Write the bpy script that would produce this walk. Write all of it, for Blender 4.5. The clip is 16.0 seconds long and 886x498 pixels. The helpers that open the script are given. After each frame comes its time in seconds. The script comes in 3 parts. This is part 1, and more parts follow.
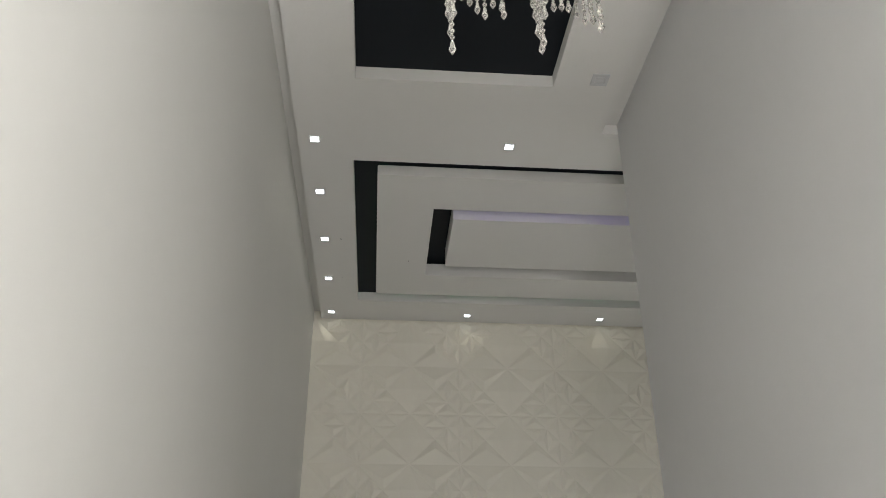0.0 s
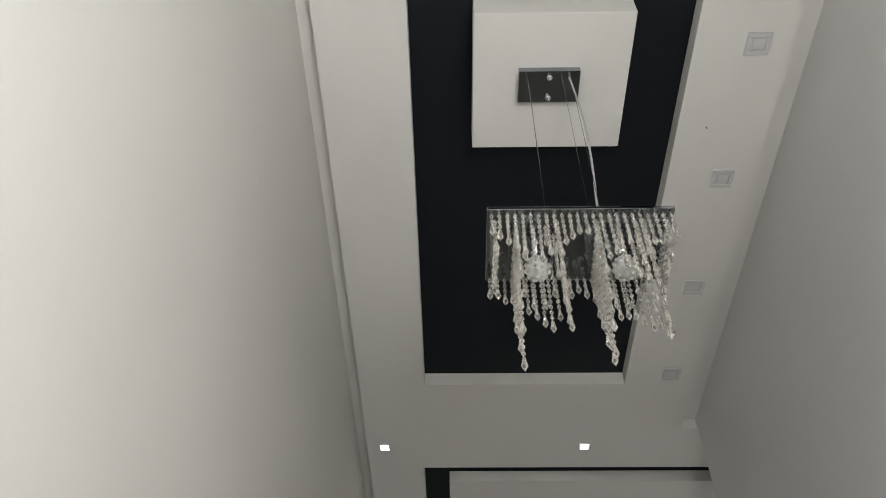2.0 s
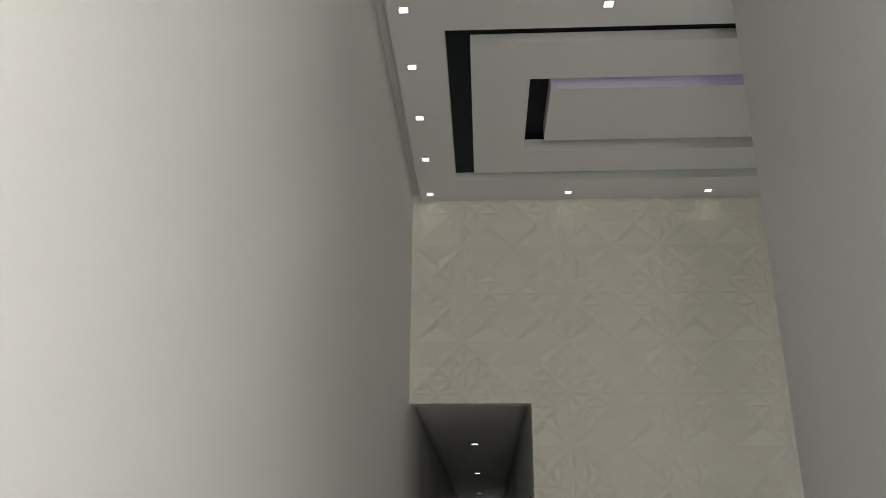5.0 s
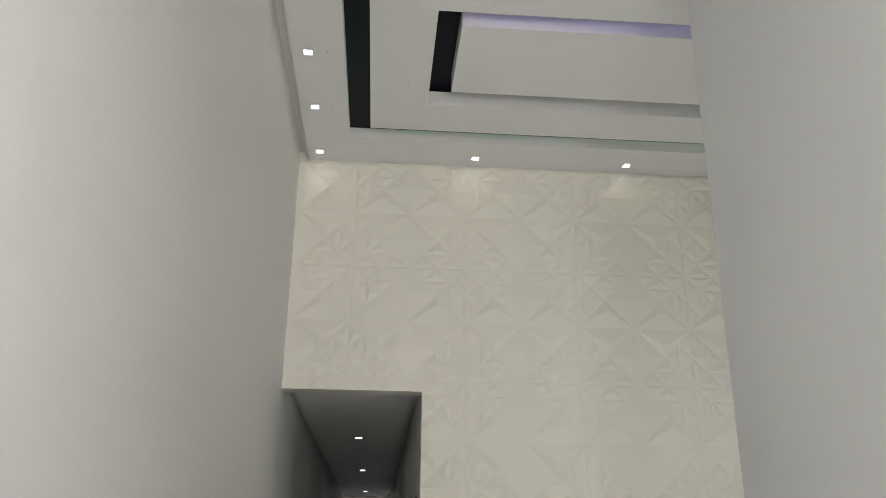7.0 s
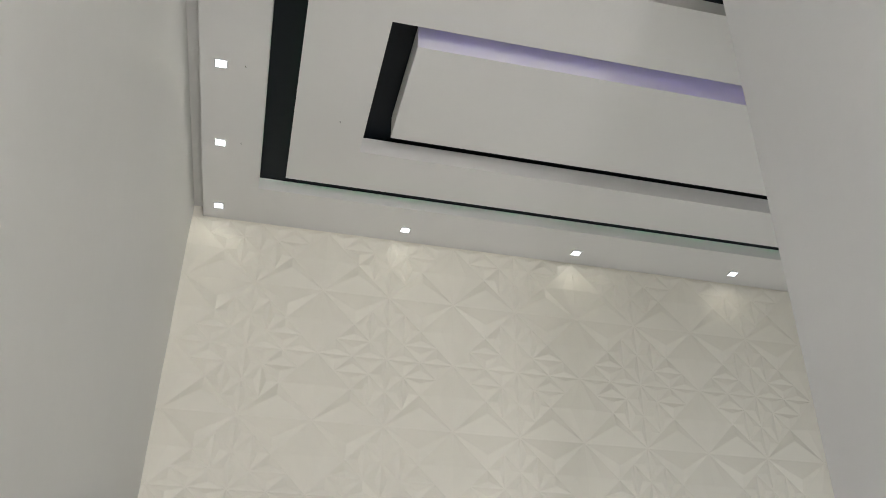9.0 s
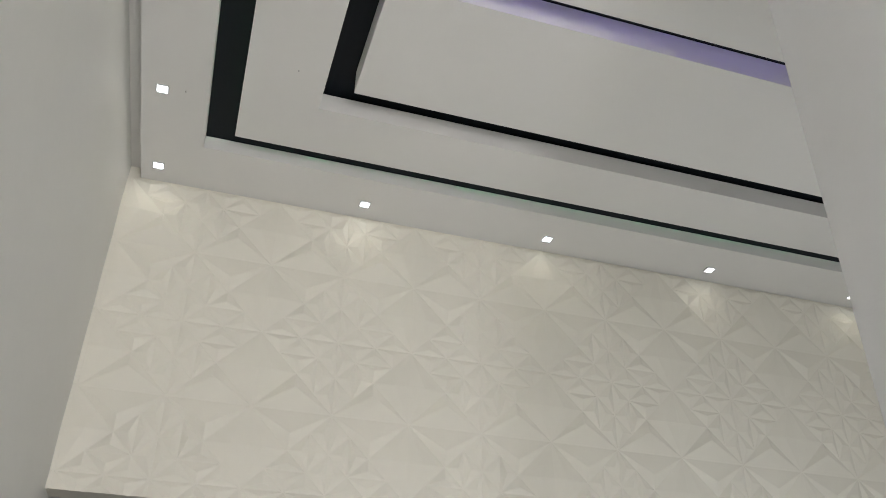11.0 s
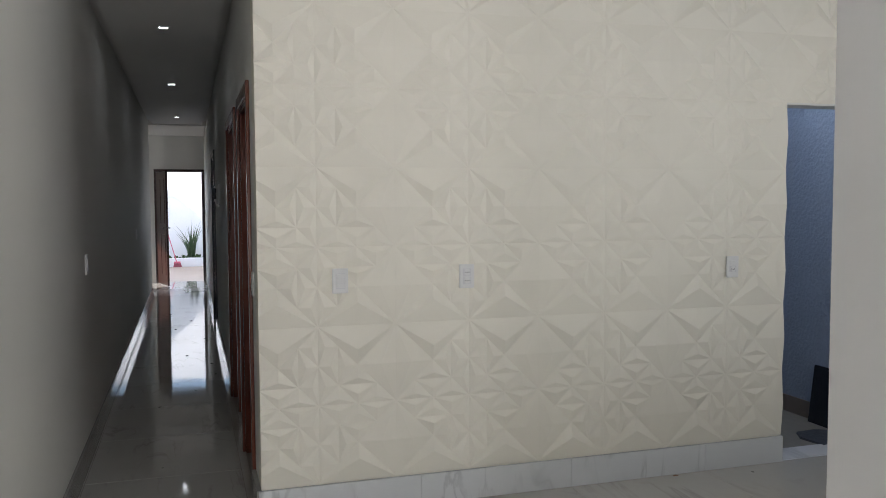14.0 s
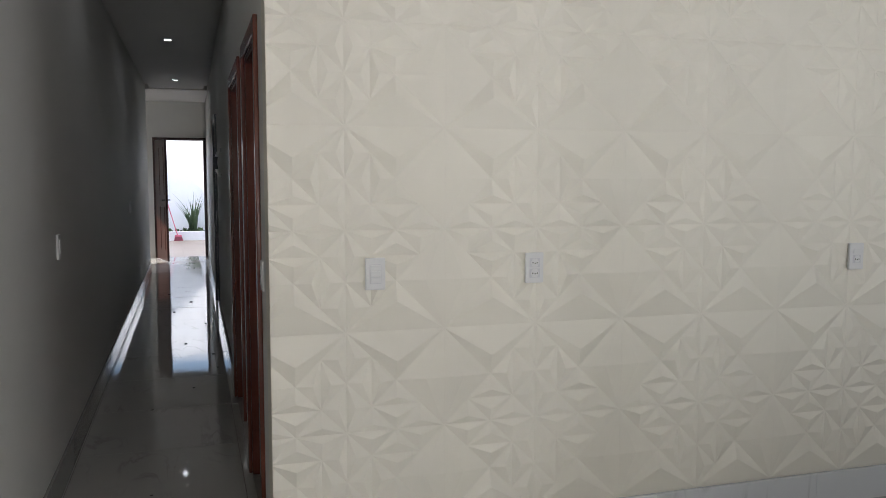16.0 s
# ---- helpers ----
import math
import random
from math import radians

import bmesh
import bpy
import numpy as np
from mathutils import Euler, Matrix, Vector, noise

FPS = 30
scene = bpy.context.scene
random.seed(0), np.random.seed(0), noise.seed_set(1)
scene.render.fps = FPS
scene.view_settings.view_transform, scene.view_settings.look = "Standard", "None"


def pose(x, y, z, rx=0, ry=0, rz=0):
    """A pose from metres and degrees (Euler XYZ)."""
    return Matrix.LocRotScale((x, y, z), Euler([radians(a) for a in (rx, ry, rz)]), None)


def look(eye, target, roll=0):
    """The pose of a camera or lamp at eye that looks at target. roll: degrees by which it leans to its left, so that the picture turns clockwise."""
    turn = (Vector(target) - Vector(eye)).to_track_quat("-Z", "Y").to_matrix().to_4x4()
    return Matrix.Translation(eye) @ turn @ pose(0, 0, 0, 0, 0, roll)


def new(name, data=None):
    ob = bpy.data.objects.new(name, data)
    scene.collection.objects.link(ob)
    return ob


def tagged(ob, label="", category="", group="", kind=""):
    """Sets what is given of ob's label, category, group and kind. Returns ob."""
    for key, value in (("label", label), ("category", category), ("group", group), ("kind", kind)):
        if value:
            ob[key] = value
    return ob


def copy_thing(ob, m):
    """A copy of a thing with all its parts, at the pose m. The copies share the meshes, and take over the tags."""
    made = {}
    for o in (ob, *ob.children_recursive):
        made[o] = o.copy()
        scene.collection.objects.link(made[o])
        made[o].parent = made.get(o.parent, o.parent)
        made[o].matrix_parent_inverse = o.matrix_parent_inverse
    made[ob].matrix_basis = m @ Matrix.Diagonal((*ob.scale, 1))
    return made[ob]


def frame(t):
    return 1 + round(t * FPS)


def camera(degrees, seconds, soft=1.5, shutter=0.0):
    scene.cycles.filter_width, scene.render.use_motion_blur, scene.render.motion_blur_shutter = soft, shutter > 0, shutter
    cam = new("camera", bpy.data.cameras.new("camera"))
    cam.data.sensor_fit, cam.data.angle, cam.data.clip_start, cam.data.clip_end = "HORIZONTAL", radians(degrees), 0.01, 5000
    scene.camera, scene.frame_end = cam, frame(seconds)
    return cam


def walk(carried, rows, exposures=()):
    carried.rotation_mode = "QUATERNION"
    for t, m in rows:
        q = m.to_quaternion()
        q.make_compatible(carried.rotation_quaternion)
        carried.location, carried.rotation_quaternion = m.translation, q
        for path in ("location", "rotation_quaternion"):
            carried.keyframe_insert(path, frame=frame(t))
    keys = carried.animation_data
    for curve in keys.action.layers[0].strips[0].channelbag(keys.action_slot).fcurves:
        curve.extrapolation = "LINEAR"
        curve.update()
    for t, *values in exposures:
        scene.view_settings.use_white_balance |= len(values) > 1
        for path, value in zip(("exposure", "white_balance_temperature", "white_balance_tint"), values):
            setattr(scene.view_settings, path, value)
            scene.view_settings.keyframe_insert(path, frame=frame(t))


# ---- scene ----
cam = camera(56.8, 16.0, soft=0.9)
PATH = [
    (0, (0.567, -6.214, 1.768), (0.706, -4.458, 2.715), -0.2),
    (0.5, (0.549, -6.226, 1.795), (0.642, -4.559, 2.897), 0.3),
    (1, (0.548, -6.224, 1.814), (0.599, -4.671, 3.074), 0.4),
    (1.5, (0.54, -6.241, 1.812), (0.544, -4.806, 3.205), 0.5),
    (2, (0.547, -6.231, 1.835), (0.516, -4.904, 3.331), 0.6),
    (2.5, (0.546, -6.232, 1.832), (0.499, -4.947, 3.363), 0.7),
    (3, (0.543, -6.206, 1.83), (0.483, -4.877, 3.323), 0.7),
    (3.5, (0.54, -6.198, 1.811), (0.473, -4.731, 3.168), 0.5),
    (4, (0.543, -6.147, 1.778), (0.467, -4.494, 2.901), 0.4),
    (4.5, (0.557, -6.096, 1.717), (0.468, -4.314, 2.621), 0.4),
    (5, (0.555, -6.082, 1.716), (0.46, -4.214, 2.425), 0.3),
    (5.2, (0.561, -6.071, 1.703), (0.47, -4.179, 2.347), 0.3),
    (7.3, (0.629, -5.127, 1.794), (0.82, -3.279, 2.535), 0.8),
    (7.5, (0.589, -5.003, 1.788), (0.81, -3.175, 2.569), 0.9),
    (8, (0.528, -4.719, 1.839), (0.807, -2.935, 2.699), 0.8),
    (8.5, (0.514, -4.509, 1.856), (0.844, -2.775, 2.797), 0.8),
    (8.7, (0.498, -4.417, 1.876), (0.859, -2.704, 2.843), 0.7),
    (10.8, (0.572, -3.835, 1.888), (1.052, -2.224, 2.972), 1.0),
    (11, (0.561, -3.826, 1.881), (1.063, -2.196, 2.924), 1.0),
    (11.5, (0.608, -3.851, 1.77), (1.137, -2.156, 2.691), 0.8),
    (11.8, (0.6, -3.868, 1.691), (1.164, -2.114, 2.469), 0.4),
    (12, (0.606, -3.93, 1.67), (1.189, -2.125, 2.314), 0.2),
    (12.5, (0.585, -3.953, 1.619), (1.195, -2.076, 1.941), -0.5),
    (13, (0.587, -3.958, 1.592), (1.197, -2.061, 1.77), -0.7),
    (13.5, (0.578, -3.963, 1.566), (1.189, -2.058, 1.554), -0.5),
    (14, (0.599, -3.96, 1.546), (1.19, -2.053, 1.428), -0.3),
    (14.5, (0.576, -3.915, 1.517), (1.114, -1.997, 1.341), 0.0),
    (15, (0.548, -3.649, 1.507), (1.014, -1.716, 1.296), -0.1),
    (15.5, (0.57, -3.42, 1.528), (1.036, -1.487, 1.319), -0.1),
    (16, (0.643, -3.033, 1.537), (1.225, -1.128, 1.353), 0.1),
]
EXPOSURES = [(0.0, 0.22, 6500, 10), (1.0, 0.08, 6500, 10), (2.0, -0.2, 6500, 10), (3.5, -0.26, 6500, 10), (4.5, -0.1, 6500, 10), (5.2, -0.05, 6500, 10),
             (7.3, 0.92, 6380, 10), (8.5, 1.02, 6350, 11), (11.0, 1.03, 6350, 11), (12.0, 0.93, 6330, 11), (13.0, 0.93, 6270, 11), (14.5, 1.0, 6270, 13), (16.0, 1.04, 6270, 13)]
walk(cam, [(t, look(eye, target, roll)) for t, eye, target, roll in PATH], EXPOSURES)

FRONT = -2.8          # unseen front of the living room, set to suit its lamp

# ---- world and lights ----
SUN_WAY = Vector((0.66, 0.36, -0.58))
world = bpy.data.worlds.new("sky")
scene.world = world
world.use_nodes = True
_nt = world.node_tree
_sky = _nt.nodes.new("ShaderNodeTexSky")
_sky.sky_type, _sky.sun_disc = "NISHITA", False
_sky.sun_elevation = math.asin(-SUN_WAY.normalized().z)
_sky.sun_rotation = math.atan2(-SUN_WAY.x, -SUN_WAY.y)
_bg = _nt.nodes["Background"]
_nt.links.new(_sky.outputs["Color"], _bg.inputs["Color"])
_bg.inputs["Strength"].default_value = 0.15


def lamp(name, kind, m, energy, color=(1, 1, 1), **kw):
    data = bpy.data.lights.new(name, kind)
    data.energy, data.color = energy, color
    for key, value in kw.items():
        if key == "size":
            data.size = value
        elif key == "size_y":
            data.shape = "RECTANGLE"
            data.size_y = value
        elif key == "angle":
            data.angle = value
        elif key == "cone":
            data.spot_size = radians(value)
            data.spot_blend = 0.6
        elif key == "soft":
            data.shadow_soft_size = value
    ob = new(name, data)
    ob.matrix_world = m
    return ob


lamp("sun", "SUN", look((0, 0, 0), SUN_WAY), 5.0, (1.0, 0.95, 0.87), angle=radians(0.6))
# area lamps stand in for daylight: entrance behind, living room front, yard door, side door
# stands inside the unseen entrance, turned to brighten the left wall
lamp("entrance_daylight", "AREA", look((1.25, -7.5, 1.6), (0.35, -7.2, 1.9)), 122, (0.99, 0.97, 0.95), size=1.0, size_y=2.2)
lamp("living_daylight", "AREA", look((3.45, FRONT + 0.02, 1.75), (3.55, FRONT + 1.0, 2.6)), 15.5, (0.965, 0.972, 0.975), size=1.75, size_y=1.5)
# added lamp over the yard, lifts the sky's light and the hall floor's reflection
lamp("yard_sky_fill", "AREA", look((0.6, 15.6, 4.6), (0.4, 12.3, 0.3)), 190, (0.93, 0.96, 1.0), size=3.0, size_y=2.0)
lamp("lobby_daylight", "AREA", look((-1.43, 11.3, 1.6), (0.3, 11.9, 1.9)), 0.9, (0.97, 0.98, 1.0), size=1.0, size_y=1.2)
lamp("side_daylight", "AREA", look((4.28, 0.45, 2.6), (4.28, 0.45, 0)), 2.5, (0.8, 0.88, 1.0), size=0.7, size_y=0.7)

# ---- materials ----


def mat(name, color, rough=0.5, metal=0.0, vary=0.06, scale=6.0, bump=0.0, bump_scale=120.0, emit=None, strength=0.0, trans=0.0, ior=1.45, spec=0.5, fine=0.03, piece=0.0):
    """A procedural paint or stone: colour varied at two scales, fine relief, varied gloss."""
    m = bpy.data.materials.new(name)
    m.use_nodes = True
    nt = m.node_tree
    b = nt.nodes["Principled BSDF"]
    b.inputs["Roughness"].default_value = rough
    b.inputs["Metallic"].default_value = metal
    b.inputs["IOR"].default_value = ior
    b.inputs["Transmission Weight"].default_value = trans
    b.inputs["Specular IOR Level"].default_value = spec
    tc = nt.nodes.new("ShaderNodeTexCoord")
    geo = nt.nodes.new("ShaderNodeNewGeometry")
    n1 = nt.nodes.new("ShaderNodeTexNoise")
    n1.inputs["Scale"].default_value, n1.inputs["Detail"].default_value = scale, 4
    n2 = nt.nodes.new("ShaderNodeTexNoise")
    n2.inputs["Scale"].default_value, n2.inputs["Detail"].default_value = scale * 14, 3
    for n in (n1, n2):
        nt.links.new(geo.outputs["Position"], n.inputs["Vector"])
    add = nt.nodes.new("ShaderNodeMath")
    add.operation = "MULTIPLY_ADD"
    nt.links.new(n1.outputs["Fac"], add.inputs[0])
    add.inputs[1].default_value, add.inputs[2].default_value = 2 * vary, 1 - vary
    add2 = nt.nodes.new("ShaderNodeMath")
    add2.operation = "MULTIPLY_ADD"
    nt.links.new(n2.outputs["Fac"], add2.inputs[0])
    add2.inputs[1].default_value = 2 * fine
    nt.links.new(add.outputs[0], add2.inputs[2])
    last = add2
    if piece:
        info = nt.nodes.new("ShaderNodeObjectInfo")
        add3 = nt.nodes.new("ShaderNodeMath")
        add3.operation = "MULTIPLY_ADD"
        nt.links.new(info.outputs["Random"], add3.inputs[0])
        add3.inputs[1].default_value = piece
        nt.links.new(add2.outputs[0], add3.inputs[2])
        last = add3
    mul = nt.nodes.new("ShaderNodeVectorMath")
    mul.operation = "SCALE"
    mul.inputs[0].default_value = color[:3]
    nt.links.new(last.outputs[0], mul.inputs["Scale"])
    nt.links.new(mul.outputs[0], b.inputs["Base Color"])
    if bump:
        n3 = nt.nodes.new("ShaderNodeTexNoise")
        n3.inputs["Scale"].default_value, n3.inputs["Detail"].default_value = bump_scale, 4
        nt.links.new(geo.outputs["Position"], n3.inputs["Vector"])
        bp = nt.nodes.new("ShaderNodeBump")
        bp.inputs["Strength"].default_value, bp.inputs["Distance"].default_value = 1.0, bump
        nt.links.new(n3.outputs["Fac"], bp.inputs["Height"])
        nt.links.new(bp.outputs[0], b.inputs["Normal"])
    if emit:
        b.inputs["Emission Color"].default_value = (*emit, 1)
        b.inputs["Emission Strength"].default_value = strength
    return m


def marble(name, base, vein, rough, piece=0.05, bump=0.0, streak=1.0):
    """Polished stone-look porcelain: cloudy ground, thin slanting veins, a cut of its own on every piece."""
    m = mat(name, base, rough, vary=0.05, scale=2.2, fine=0.015, bump=bump, bump_scale=1.6)
    nt = m.node_tree
    b = nt.nodes["Principled BSDF"]
    old = b.inputs["Base Color"].links[0].from_socket
    geo = nt.nodes.new("ShaderNodeNewGeometry")
    info = nt.nodes.new("ShaderNodeObjectInfo")
    shift = nt.nodes.new("ShaderNodeVectorMath")
    shift.operation = "MULTIPLY_ADD"
    comb = nt.nodes.new("ShaderNodeCombineXYZ")
    for i in range(3):
        nt.links.new(info.outputs["Random"], comb.inputs[i])
    shift.inputs[1].default_value = (7.0, 13.0, 5.0)
    nt.links.new(comb.outputs[0], shift.inputs[0])
    nt.links.new(geo.outputs["Position"], shift.inputs[2])
    mp = nt.nodes.new("ShaderNodeMapping")
    mp.inputs["Rotation"].default_value = (0.5, 0.45, 0.6)
    mp.inputs["Scale"].default_value = (3.2, 0.9, 0.9)
    nt.links.new(shift.outputs[0], mp.inputs["Vector"])
    n = nt.nodes.new("ShaderNodeTexNoise")
    n.inputs["Scale"].default_value, n.inputs["Detail"].default_value, n.inputs["Distortion"].default_value = 1.5, 7, 0.8
    nt.links.new(mp.outputs[0], n.inputs["Vector"])
    sub = nt.nodes.new("ShaderNodeMath")
    sub.operation = "SUBTRACT"
    nt.links.new(n.outputs["Fac"], sub.inputs[0])
    sub.inputs[1].default_value = 0.5
    ab = nt.nodes.new("ShaderNodeMath")
    ab.operation = "ABSOLUTE"
    nt.links.new(sub.outputs[0], ab.inputs[0])
    ramp = nt.nodes.new("ShaderNodeValToRGB")
    ramp.color_ramp.elements[0].position, ramp.color_ramp.elements[0].color = 0.0, (1, 1, 1, 1)
    ramp.color_ramp.elements[1].position, ramp.color_ramp.elements[1].color = 0.035, (0, 0, 0, 1)
    nt.links.new(ab.outputs[0], ramp.inputs["Fac"])
    n2 = nt.nodes.new("ShaderNodeTexNoise")
    n2.inputs["Scale"].default_value = 2.3
    nt.links.new(shift.outputs[0], n2.inputs["Vector"])
    r2 = nt.nodes.new("ShaderNodeValToRGB")
    r2.color_ramp.elements[0].position, r2.color_ramp.elements[1].position = 0.48, 0.72
    nt.links.new(n2.outputs["Fac"], r2.inputs["Fac"])
    mm = nt.nodes.new("ShaderNodeMath")
    mm.operation = "MULTIPLY"
    nt.links.new(ramp.outputs["Color"], mm.inputs[0])
    nt.links.new(r2.outputs["Color"], mm.inputs[1])
    sc = nt.nodes.new("ShaderNodeMath")
    sc.operation = "MULTIPLY"
    sc.inputs[1].default_value = 0.55 * streak
    nt.links.new(mm.outputs[0], sc.inputs[0])
    mix = nt.nodes.new("ShaderNodeMixRGB")
    nt.links.new(sc.outputs[0], mix.inputs["Fac"])
    nt.links.new(old, mix.inputs["Color1"])
    mix.inputs["Color2"].default_value = (*vein, 1)
    nt.links.new(mix.outputs[0], b.inputs["Base Color"])
    return m


def wood(name, dark, light, rough):
    m = mat(name, light, rough, bump=0.0006, bump_scale=60)
    nt = m.node_tree
    b = nt.nodes["Principled BSDF"]
    geo = nt.nodes.new("ShaderNodeNewGeometry")
    mp = nt.nodes.new("ShaderNodeMapping")
    mp.inputs["Scale"].default_value = (14, 14, 1.1)
    nt.links.new(geo.outputs["Position"], mp.inputs["Vector"])
    n = nt.nodes.new("ShaderNodeTexNoise")
    n.inputs["Scale"].default_value, n.inputs["Detail"].default_value, n.inputs["Distortion"].default_value = 1.0, 6, 0.5
    nt.links.new(mp.outputs[0], n.inputs["Vector"])
    r = nt.nodes.new("ShaderNodeValToRGB")
    r.color_ramp.elements[0].position, r.color_ramp.elements[0].color = 0.3, (*dark, 1)
    r.color_ramp.elements[1].position, r.color_ramp.elements[1].color = 0.7, (*light, 1)
    nt.links.new(n.outputs["Fac"], r.inputs["Fac"])
    nt.links.new(r.outputs["Color"], b.inputs["Base Color"])
    return m


WALL = mat("wall_paint", (0.692, 0.688, 0.655), 0.55, vary=0.035, scale=1.3, bump=0.0004, bump_scale=70, fine=0.012, spec=0.35)
WALL_COOL = mat("pale_grey_wall_paint", (0.672, 0.670, 0.672), 0.55, vary=0.035, scale=1.3, bump=0.0004, bump_scale=70, fine=0.012, spec=0.35)
WHITE = mat("ceiling_paint", (0.745, 0.735, 0.71), 0.7, vary=0.03, scale=1.1, bump=0.0006, bump_scale=60, fine=0.012, spec=0.25)
DARK = mat("black_ceiling_paint", (0.0065, 0.009, 0.0125), 0.6, vary=0.15, scale=2, fine=0.05, spec=0.3)
CREAM = mat("cream_relief_paint", (0.765, 0.735, 0.645), 0.5, vary=0.03, scale=1.7, bump=0.0004, bump_scale=150, fine=0.012, spec=0.35, piece=0.02)
FLOOR = marble("floor_marble", (0.45, 0.44, 0.415), (0.20, 0.19, 0.175), 0.05, bump=0.0014, streak=0.9)
SKIRT = marble("skirting_marble", (0.62, 0.635, 0.65), (0.30, 0.31, 0.33), 0.08, streak=1.2)
SKIRT_GREY = marble("grey_skirting_porcelain", (0.31, 0.305, 0.29), (0.17, 0.165, 0.155), 0.07, streak=1.2)
SILL = marble("sill_marble", (0.72, 0.72, 0.73), (0.4, 0.41, 0.43), 0.12)
GROUT = mat("grout", (0.24, 0.225, 0.20), 0.85, vary=0.1, scale=20)
PLASTIC = mat("white_plastic", (0.70, 0.70, 0.69), 0.32, vary=0.01, fine=0.005)
PLASTIC_LINE = mat("grey_plastic", (0.58, 0.58, 0.59), 0.5)
GREY_PLASTIC = mat("pale_grey_plastic", (0.58, 0.585, 0.59), 0.4)
HOLE = mat("black_hole", (0.02, 0.02, 0.02), 0.6)
WOOD = wood("red_brown_wood", (0.125, 0.034, 0.022), (0.175, 0.048, 0.029), 0.2)
WOOD_DARK = wood("dark_red_wood", (0.018, 0.008, 0.007), (0.048, 0.017, 0.012), 0.3)
SLATE = mat("dark_slate_paint", (0.045, 0.055, 0.062), 0.25, vary=0.1)
BLACK_METAL = mat("black_metal", (0.015, 0.015, 0.016), 0.35, metal=0.6)
CHROME = mat("chrome", (0.75, 0.76, 0.78), 0.08, metal=1.0, vary=0.01)
STEEL = mat("brushed_steel", (0.42, 0.44, 0.46), 0.25, metal=1.0, vary=0.02)
DARK_MIRROR = mat("grey_mirror", (0.30, 0.32, 0.34), 0.06, metal=1.0, vary=0.01)
CRYSTAL = mat("crystal", (0.97, 0.955, 0.91), 0.02, trans=0.84, ior=1.6, vary=0.0, fine=0.0)
GLOBE = mat("pressed_glass", (0.90, 0.90, 0.89), 0.06, trans=0.6, vary=0.02)
LED = mat("led_diffuser", (0.9, 0.9, 0.9), 0.4, emit=(0.88, 0.94, 1.0), strength=5.0)
LED_STRIP = mat("led_strip", (0.3, 0.4, 0.35), 0.5, emit=(0.1, 0.9, 0.35), strength=5.0)
LED_VIOLET = mat("violet_led_strip", (0.3, 0.3, 0.4), 0.5, emit=(0.32, 0.24, 1.0), strength=1.8)
STUCCO = mat("blue_grey_stucco", (0.30, 0.36, 0.46), 0.85, vary=0.08, scale=5, bump=0.012, bump_scale=38, fine=0.06)
YARD_WALL = mat("white_yard_wall", (0.74, 0.75, 0.77), 0.8, vary=0.05, scale=2, bump=0.004, bump_scale=40)
YARD_TILE = mat("yard_tile", (0.25, 0.20, 0.165), 0.45, vary=0.08, scale=3, piece=0.05)
SIDE_TILE = mat("side_tile", (0.36, 0.33, 0.31), 0.5, vary=0.08, scale=3, piece=0.04)
BROWN_TILE = mat("brown_skirting_tile", (0.22, 0.185, 0.155), 0.5, vary=0.1, scale=8)
GRANITE = mat("black_granite", (0.017, 0.019, 0.024), 0.16, vary=0.25, scale=12, fine=0.25)
GRANITE_ROUGH = mat("granite_back", (0.05, 0.055, 0.065), 0.6, vary=0.5, scale=26, fine=0.3, bump=0.003, bump_scale=60)
LEAF = mat("plant_leaf", (0.06, 0.10, 0.045), 0.45, vary=0.25, scale=9)
SOIL = mat("soil", (0.05, 0.04, 0.03), 0.95, vary=0.3, scale=20, bump=0.01, bump_scale=40)
GRASS = mat("ground_cover", (0.05, 0.085, 0.03), 0.7, vary=0.3, scale=12)
PINK = mat("pink_plastic", (0.66, 0.16, 0.24), 0.4)
BRISTLE = mat("broom_bristle", (0.35, 0.10, 0.14), 0.8, vary=0.3, scale=40)
DRY_LEAF = mat("dry_leaf", (0.16, 0.075, 0.035), 0.7, vary=0.3, scale=60)
CORD = mat("clear_cord", (0.45, 0.45, 0.45), 0.3)
EARTH = mat("earth", (0.18, 0.15, 0.12), 0.95, vary=0.2, scale=0.5)

# ---- mesh helpers ----


def mesh_of(name, bm, material):
    me = bpy.data.meshes.new(name)
    bmesh.ops.recalc_face_normals(bm, faces=bm.faces)
    bm.to_mesh(me)
    bm.free()
    for m in material if isinstance(material, (list, tuple)) else (material,):
        me.materials.append(m)
    return me


def part(name, bm, material, parent=None, label="", m=None):
    ob = new(name, bm if isinstance(bm, bpy.types.Mesh) else mesh_of(name, bm, material))
    if parent:
        ob.parent = parent
    if m is not None:
        ob.matrix_basis = m
    if label:
        tagged(ob, label)
    return ob


def box(bm, x0, x1, y0, y1, z0, z1, bevel=0.0, slot=0, seg=2):
    geom = bmesh.ops.create_cube(bm, size=1.0, matrix=Matrix.LocRotScale(((x0 + x1) / 2, (y0 + y1) / 2, (z0 + z1) / 2), None, (abs(x1 - x0), abs(y1 - y0), abs(z1 - z0))))
    faces = {f for v in geom["verts"] for f in v.link_faces}
    for f in faces:
        f.material_index = slot
    if bevel:
        edges = {e for v in geom["verts"] for e in v.link_edges}
        r = bmesh.ops.bevel(bm, geom=list(edges), offset=bevel, segments=seg, affect="EDGES", profile=0.6)
        for f in r["faces"]:
            f.material_index = slot
    return bm


def boxed(*a, **k):
    return box(bmesh.new(), *a, **k)


